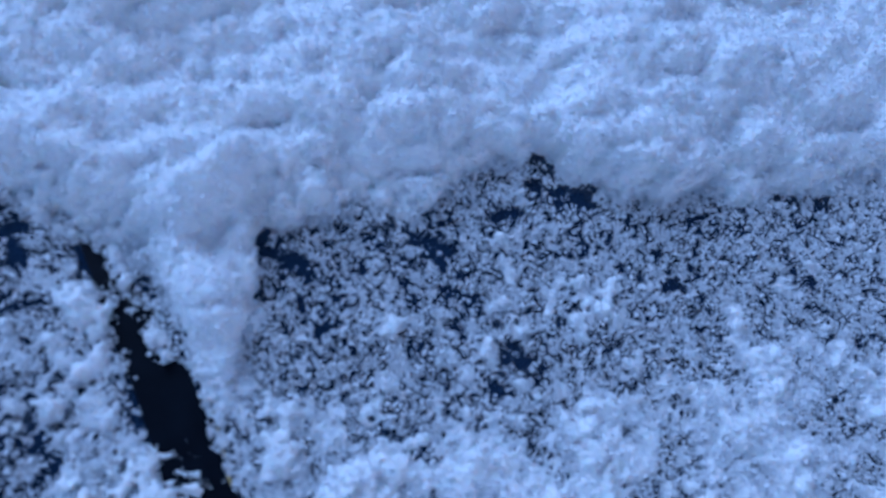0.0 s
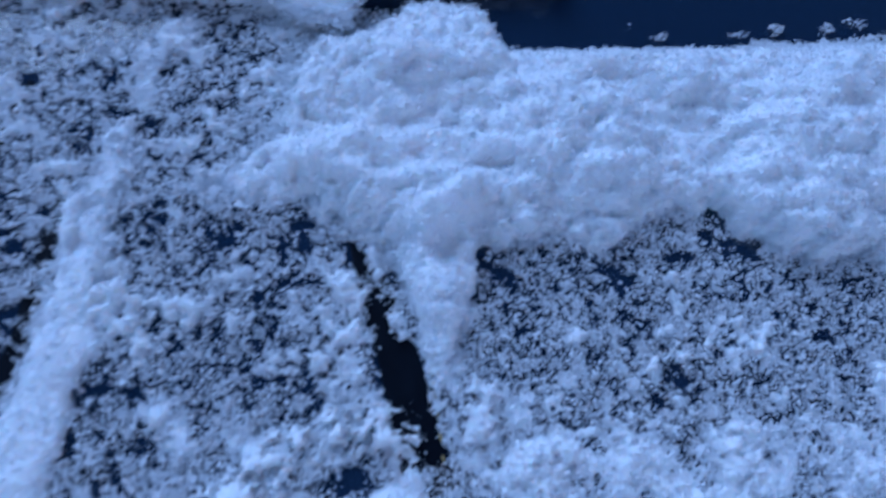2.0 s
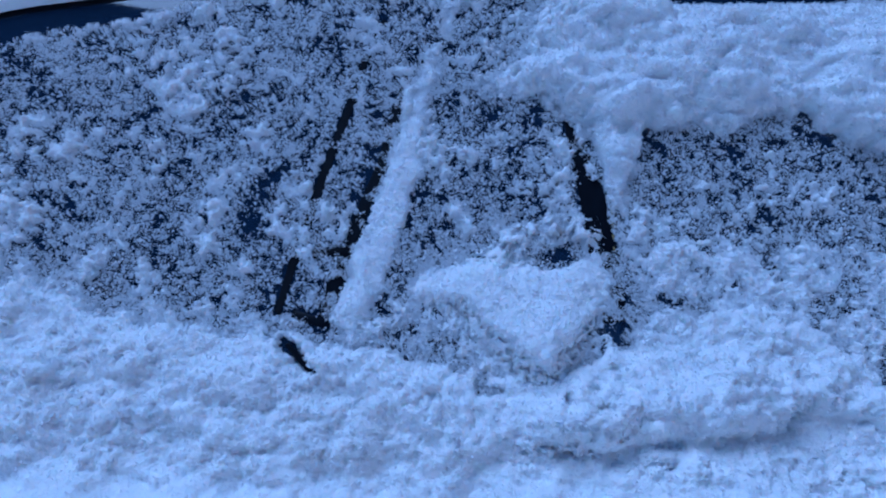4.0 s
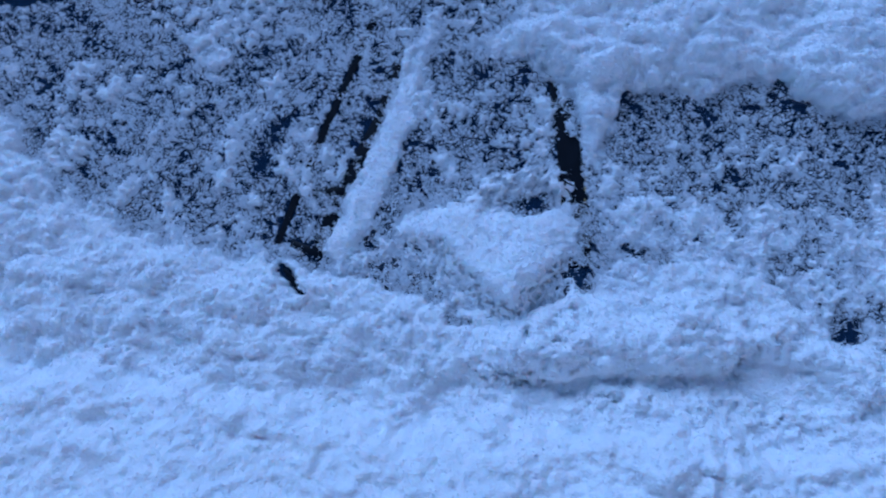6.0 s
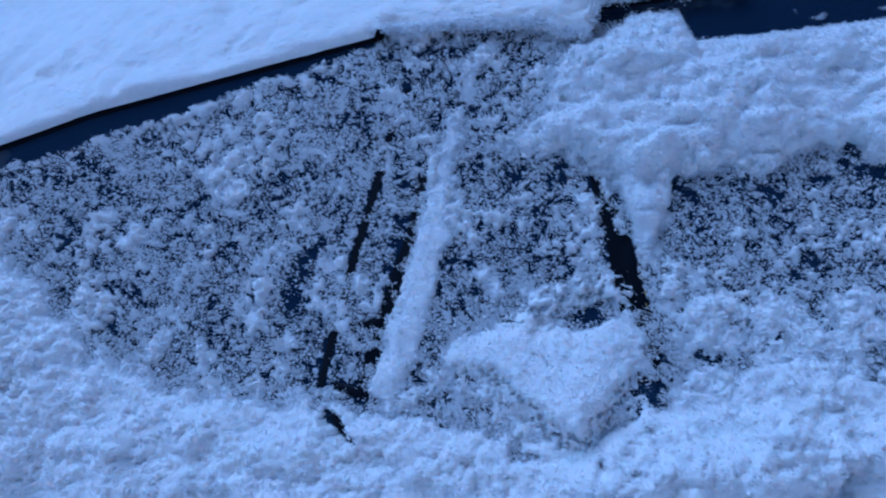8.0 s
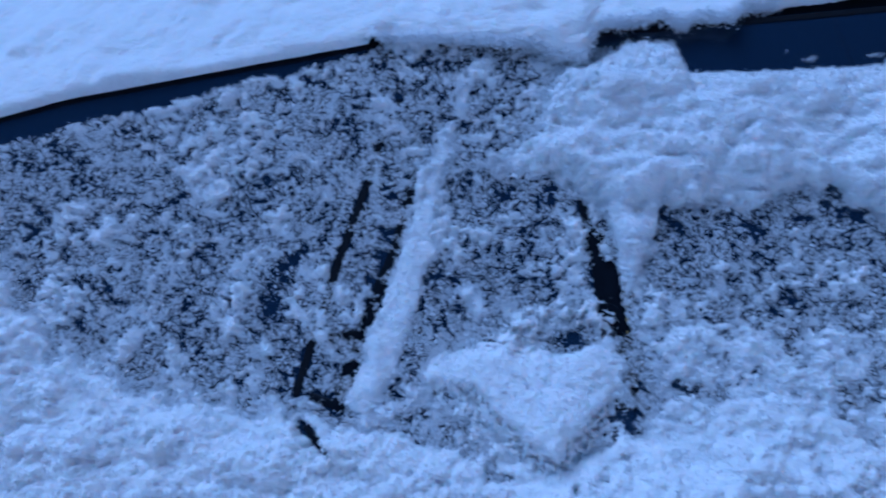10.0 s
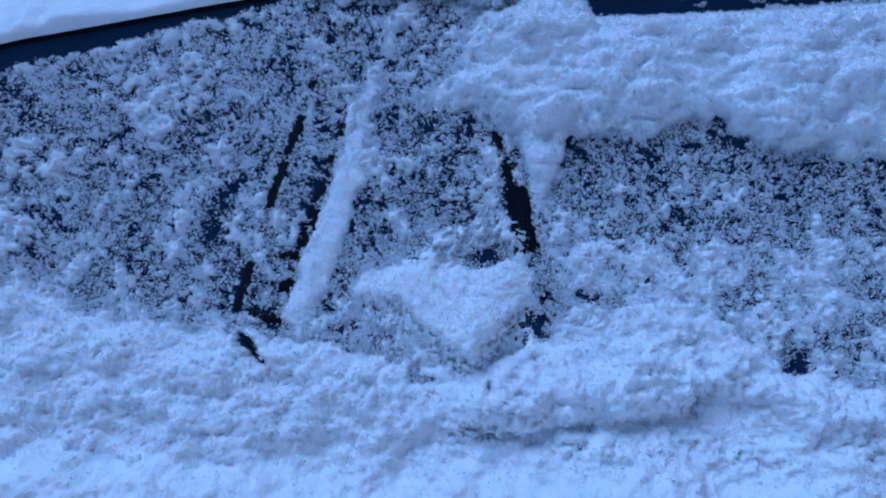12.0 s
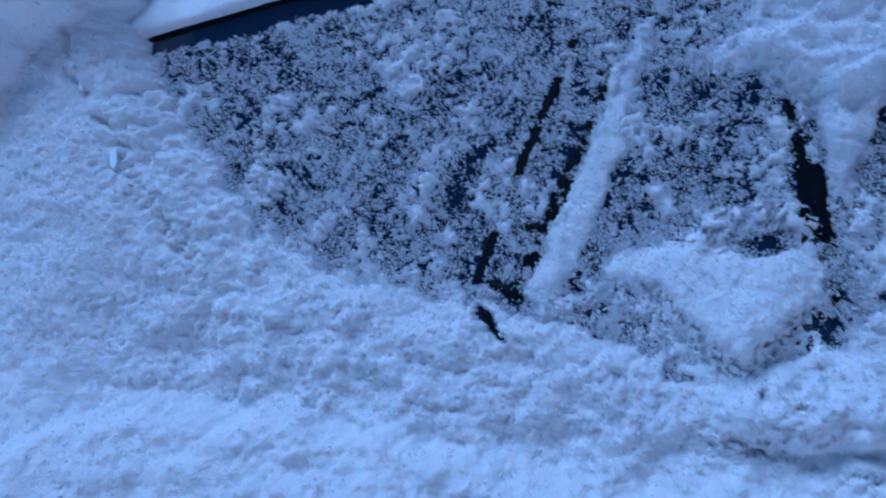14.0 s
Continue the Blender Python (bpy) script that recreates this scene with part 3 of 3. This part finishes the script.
def arm_ridge(u, v):
    d, s = near(u, v, ARM_SNOW)
    half = np.interp(s, [0, 0.2, 0.45, 0.55, 0.7, 0.9, 1.0], [0.010, 0.014, 0.017, 0.022, 0.027, 0.026, 0.020]) + 0.017 * fbm(u, v, 0.032, 5, 81, 0.72)
    half = half - 0.014 * step01(fbm(u, v, 0.022, 3, 86, 0.65), -0.15, 0.15) * step01(0.50 - s, 0, 0.10)
    x = np.where(half > 0.002, np.clip(1 - (d / np.maximum(half, 0.002)) ** 2, -1, 1), -1)
    dents = blob(s, 0 * s, 0.50, 0, 0.012, 1) + blob(s, 0 * s, 0.60, 0, 0.012, 1) + 0.6 * blob(s, 0 * s, 0.80, 0, 0.015, 1)
    high = np.interp(s, [0, 0.3, 0.45, 0.6, 1.0], [0.001, 0.002, 0.005, 0.009, 0.010]) * (1 - 0.45 * dents)
    w = GLASS_W + 0.003 + high * np.clip(x, 0, 1) ** 0.6 * (0.75 + 0.5 * puffs(u, v, 0.05, 2, 82)) + 0.0040 * fbm(u, v, 0.018, 3, 83, 0.6)
    w = w - 0.03 * step01(fbm(u, v, 0.010, 3, 85, 0.7), 0.0, 0.3) * step01(0.45 - s, 0, 0.2) * step01(d, 0.004, 0.016)
    return np.where(x > 0, w, GLASS_W - 0.02)


def lump(u, v):
    u, v = u + 0.014 * fbm(u, v, 0.05, 4, 95, 0.6), v + 0.014 * fbm(u, v, 0.05, 4, 96, 0.6)
    d, s = near(u, v, LUMP_CREST)
    cu = np.array([p[0] for p in LUMP_CREST])
    crest_v = np.interp(u, cu, [p[1] for p in LUMP_CREST])
    high = np.interp(u, cu, [0.008, 0.018, 0.030, 0.042, 0.052, 0.060, 0.046, 0.018])
    above = np.clip(v - crest_v, 0, 1)
    below = np.clip(crest_v - v, 0, 1) * (1 + 0.2 * fbm(u, v, 0.03, 4, 91))
    back = np.interp(u, [-0.10, -0.02, 0.05, 0.10, 0.14, 0.17], [0.040, 0.065, 0.125, 0.150, 0.125, 0.080])
    side = np.clip(np.maximum(u - 0.140 + 0.25 * (v + 0.02) + 0.02 * fbm(u, v, 0.03, 3, 99), -0.125 - u), 0, 1)
    w = GLASS_W + high * np.exp(-(above / back) ** 2.0) * np.exp(-(below / 0.046) ** 1.3) * np.exp(-(side / 0.022) ** 2)
    w = w + (0.010 * (puffs(u, v, 0.06, 2, 92) - 0.5) + 0.0045 * fbm(u, v, 0.018, 4, 93, 0.6)) * step01(0.15 - d, 0, 0.08)
    pits = step01(fbm(1.6 * u, v, 0.008, 3, 97, 0.7), 0.0, 0.35)
    w = w - 0.012 * pits * step01(below, 0.003, 0.018) - 0.020 * step01(fbm(u, v, 0.012, 4, 98, 0.7), -0.1, 0.25) * step01(above / back, 0.65, 1.2) - 0.075 * blob(u, v, 0.108 + 0.5 * (v + 0.06), -0.066, 0.032, 0.017) - 0.006
    r, s = near(u, v, LUMP_RIM)
    w = w + 0.017 * np.exp(-(r / 0.024) ** 2) * (0.85 + 0.3 * fbm(u, v, 0.03, 3, 94))
    return np.where(d < 0.15, w, GLASS_W - 0.02)


_, film_at = snow_sheet("snow_film", FLUFF, -1.06, 1.05, -0.29, 0.44, 0.0018, film, "thin patchy film of fluffy snow on dark glass", kind="stuff")
_, slab_at = snow_sheet("snow_slab", SNOW, -0.12, 1.08, -0.02, 0.42, 0.0028, slab, "thick crumbling slab of snow slipped down the window")
_, drift_at = snow_sheet("snow_drift", SNOW, -1.60, 1.08, -0.78, 0.72, 0.0033, drift, "deep lumpy drift of snow along the window's foot")
_, roof_at = snow_sheet("roof_snow", SNOW, -1.60, 1.60, 0.0, 1.85, 0.0075, roof_snow, "smooth thick snow lying on the car roof", floor=-5.0, rim=ROOF_SNOW_EDGE)
_, ridge_at = snow_sheet("snow_ridge", SNOW, -0.24, 0.02, -0.20, 0.40, 0.0022, arm_ridge, "narrow ridge of snow lying along the wiper arm")
_, lump_at = snow_sheet("snow_lump", SNOW, -0.23, 0.29, -0.31, 0.05, 0.0022, lump, "wedge-shaped lump of snow on the window")


def flakes(name, places, size, mat, label, bent=True):
    """Small flakes, bent ones of two triangles or grains of one, strewn over places."""
    n = len(places)
    a = rng.normal(size=(n, 3))
    a /= np.linalg.norm(a, axis=1, keepdims=True)
    b = np.cross(a, rng.normal(size=(n, 3)))
    b /= np.linalg.norm(b, axis=1, keepdims=True)
    r = (size * rng.lognormal(0, 0.45, n) * S)[:, None]
    bend = np.cross(a, b) * r * rng.uniform(-0.6, 0.6, (n, 1))
    if bent:
        corners = np.stack([places + a * r, places + b * r * 0.7 + bend, places - a * r, places - b * r * 0.7 + bend], 1).reshape(-1, 3)
        k = np.arange(n)[:, None] * 4
        faces = np.concatenate([k + np.array([[0, 1, 2]]), k + np.array([[0, 2, 3]])], 0)
    else:
        corners = np.stack([places + a * r, places - a * r * 0.6 + b * r, places - a * r * 0.7 - b * r * 0.8], 1).reshape(-1, 3)
        faces = np.arange(3 * n).reshape(-1, 3)
    me = mesh_from_arrays(name, corners, faces)
    me.polygons.foreach_set("use_smooth", np.zeros(len(faces), dtype=bool))
    ob = new(name, me)
    me.materials.append(mat)
    ob.matrix_world = WINDOW
    return tagged(ob, label, "snow flakes", kind="stuff")


def some(places, count, lift):
    """A random choice of places, lifted a little off the snow."""
    chosen = places[rng.integers(0, len(places), count)]
    return chosen + rng.normal(size=chosen.shape) * 0.0016 * S + np.array([0, 0, lift * S])


def fuzz(places, count, reach):
    """Flakes hanging all round an overhanging rim."""
    chosen = places[rng.integers(0, len(places), count)]
    return chosen + rng.normal(size=chosen.shape) * reach * S * rng.uniform(0.2, 1.0, (count, 1))


def fringe(places, count, reach):
    """Flakes scattered over the glass along the rim of a heap."""
    rim = places[places[:, 2] < (GLASS_W + 0.010) * S]
    chosen = rim[rng.integers(0, len(rim), count)].copy()
    chosen[:, :2] += rng.normal(size=(count, 2)) * reach * S * rng.uniform(0.2, 1.0, (count, 1))
    chosen[:, 2] = (GLASS_W + np.abs(rng.normal(size=count)) * 0.005) * S
    return chosen[film_field(chosen[:, 0] / S, chosen[:, 1] / S) > -0.40]


def sprinkle(count):
    """Single flakes on the glass round and between the clumps."""
    u, v = rng.uniform(-1.02, 1.02, count), rng.uniform(-0.30, 0.42, count)
    t = film_field(u, v)
    fine = 0.35 + 1.05 * step01(fbm(u, v, 0.0065, 3, 14, 0.7), -0.35, 0.30)
    keep = rng.uniform(0, 1, count) < np.clip(0.78 + 1.2 * t, 0.04 * (t > -0.75), 0.95) * fine
    keep &= t < 0.30
    u, v = u[keep], v[keep]
    return np.stack([u, v, GLASS_W + rng.uniform(0.0, 0.006, len(u))], -1) * S


roof_rim = roof_at[(roof_at[:, 0] > -0.20 * S) & (roof_at[:, 0] < 0.42 * S) & (roof_at[:, 1] < (along(roof_at[:, 0] / S, ROOF_SNOW_EDGE) + 0.010) * S)]
flakes("snow_flakes", some(film_at[film_at[:, 2] > (GLASS_W + 0.001) * S], 70000, 0.0008), 0.0014, FLAKE, "loose fluffy snow flakes clinging to the glass")
flakes("snow_flakes", sprinkle(1350000), 0.00120, FLAKE, "fine snow grains strewn thinly over the dark glass", bent=False)
flakes("snow_flakes", np.concatenate([some(slab_at, 90000, 0.0004), some(drift_at[(drift_at[:, 1] > -0.40 * S) | (rng.uniform(0, 1, len(drift_at)) < 0.35)], 240000, 0.0005), some(ridge_at, 6000, 0.0004), some(lump_at, 12000, 0.0006), fringe(slab_at, 26000, 0.011), fringe(ridge_at, 14000, 0.010), fringe(lump_at, 22000, 0.012), fringe(film_at, 90000, 0.006), fringe(drift_at, 30000, 0.014), fuzz(roof_rim, 26000, 0.006)]), 0.0013, FLAKE, "loose snow flakes on the surface of the drifts", bent=False)


def ice_chip(u, v, turn, long, wide):
    """A thin, broken, rounded sliver of ice lying on the drift."""
    w = float(drift(np.array([u]), np.array([v]))[0])
    pts = []
    for k in range(9):
        a = 2 * math.pi * k / 9
        r = 1 + 0.25 * noise.noise((5 * u + k, 3 * v, 1.7))
        pts.append((long * r * math.cos(a) * S, wide * r * math.sin(a) * S))
    bm = prism(pts, -0.002 * S, 0.005 * S, 0.0012 * S, 2)
    me = bpy.data.meshes.new("ice_chip")
    bm.to_mesh(me)
    bm.free()
    me.materials.append(ICE)
    ob = new("ice_chip", me)
    ob.matrix_world = WINDOW @ Matrix.Translation((u * S, v * S, w * S)) @ pose(0, 0, 0, 12, 8, turn)
    return tagged(ob, "small bluish chip of ice lying in the snow drift", "ice", group="ice chips in the drift")


ice_chip(-1.072, 0.118, 108, 0.016, 0.006)
ice_chip(-0.960, -0.020, 112, 0.022, 0.008)
ice_chip(-1.090, 0.150, 100, 0.010, 0.004)


def bare_tree(x, y, height, seed):
    """A leafless tree: a tapered trunk with forking limbs."""
    r = random.Random(seed)
    tree_ob = new("bare_tree")
    tree_ob.location = (x, y, -0.05)
    tagged(tree_ob, "leafless dark tree standing beside the parked car", "tree")
    parts_of = {"trunk": ([], []), "limbs": ([], [])}

    def tube(kind, a, b, ra, rb):
        verts, faces = parts_of[kind]
        d = (b - a).normalized()
        side = d.orthogonal().normalized()
        other = d.cross(side)
        base, n = len(verts), 6
        for p, rad in ((a, ra), (b, rb)):
            for k in range(n):
                t = 2 * math.pi * k / n
                verts.append(tuple(p + side * (rad * math.cos(t)) + other * (rad * math.sin(t))))
        for k in range(n):
            faces.append((base + k, base + (k + 1) % n, base + n + (k + 1) % n, base + n + k))

    def grow(a, d, length, rad, level):
        pieces = 3
        for k in range(pieces):
            b = a + d * (length / pieces)
            tube("trunk" if level == 0 else "limbs", a, b, rad, rad * 0.86)
            a, rad = b, rad * 0.86
            d = (d + Vector((r.uniform(-1, 1), r.uniform(-1, 1), r.uniform(-0.3, 0.6))) * 0.16).normalized()
            if level < 5 and (level > 0 or k > 0):
                out = Vector((r.uniform(-1, 1), r.uniform(-1, 1), r.uniform(0.0, 0.9))).normalized()
                grow(a, (d * 0.55 + out * 0.75).normalized(), length * r.uniform(0.5, 0.72), rad * 0.55, level + 1)

    grow(Vector((0, 0, 0)), Vector((0, 0, 1)), height * 0.55, height * 0.022, 0)
    for kind, (verts, faces) in parts_of.items():
        me = bpy.data.meshes.new(kind)
        me.from_pydata(verts, [], faces)
        me.materials.append(BARK)
        ob = new(kind, me)
        ob.parent = tree_ob
    return tree_ob


bare_tree(4.4, -1.4, 11.0, 4)
bare_tree(5.6, -3.6, 13.0, 9)
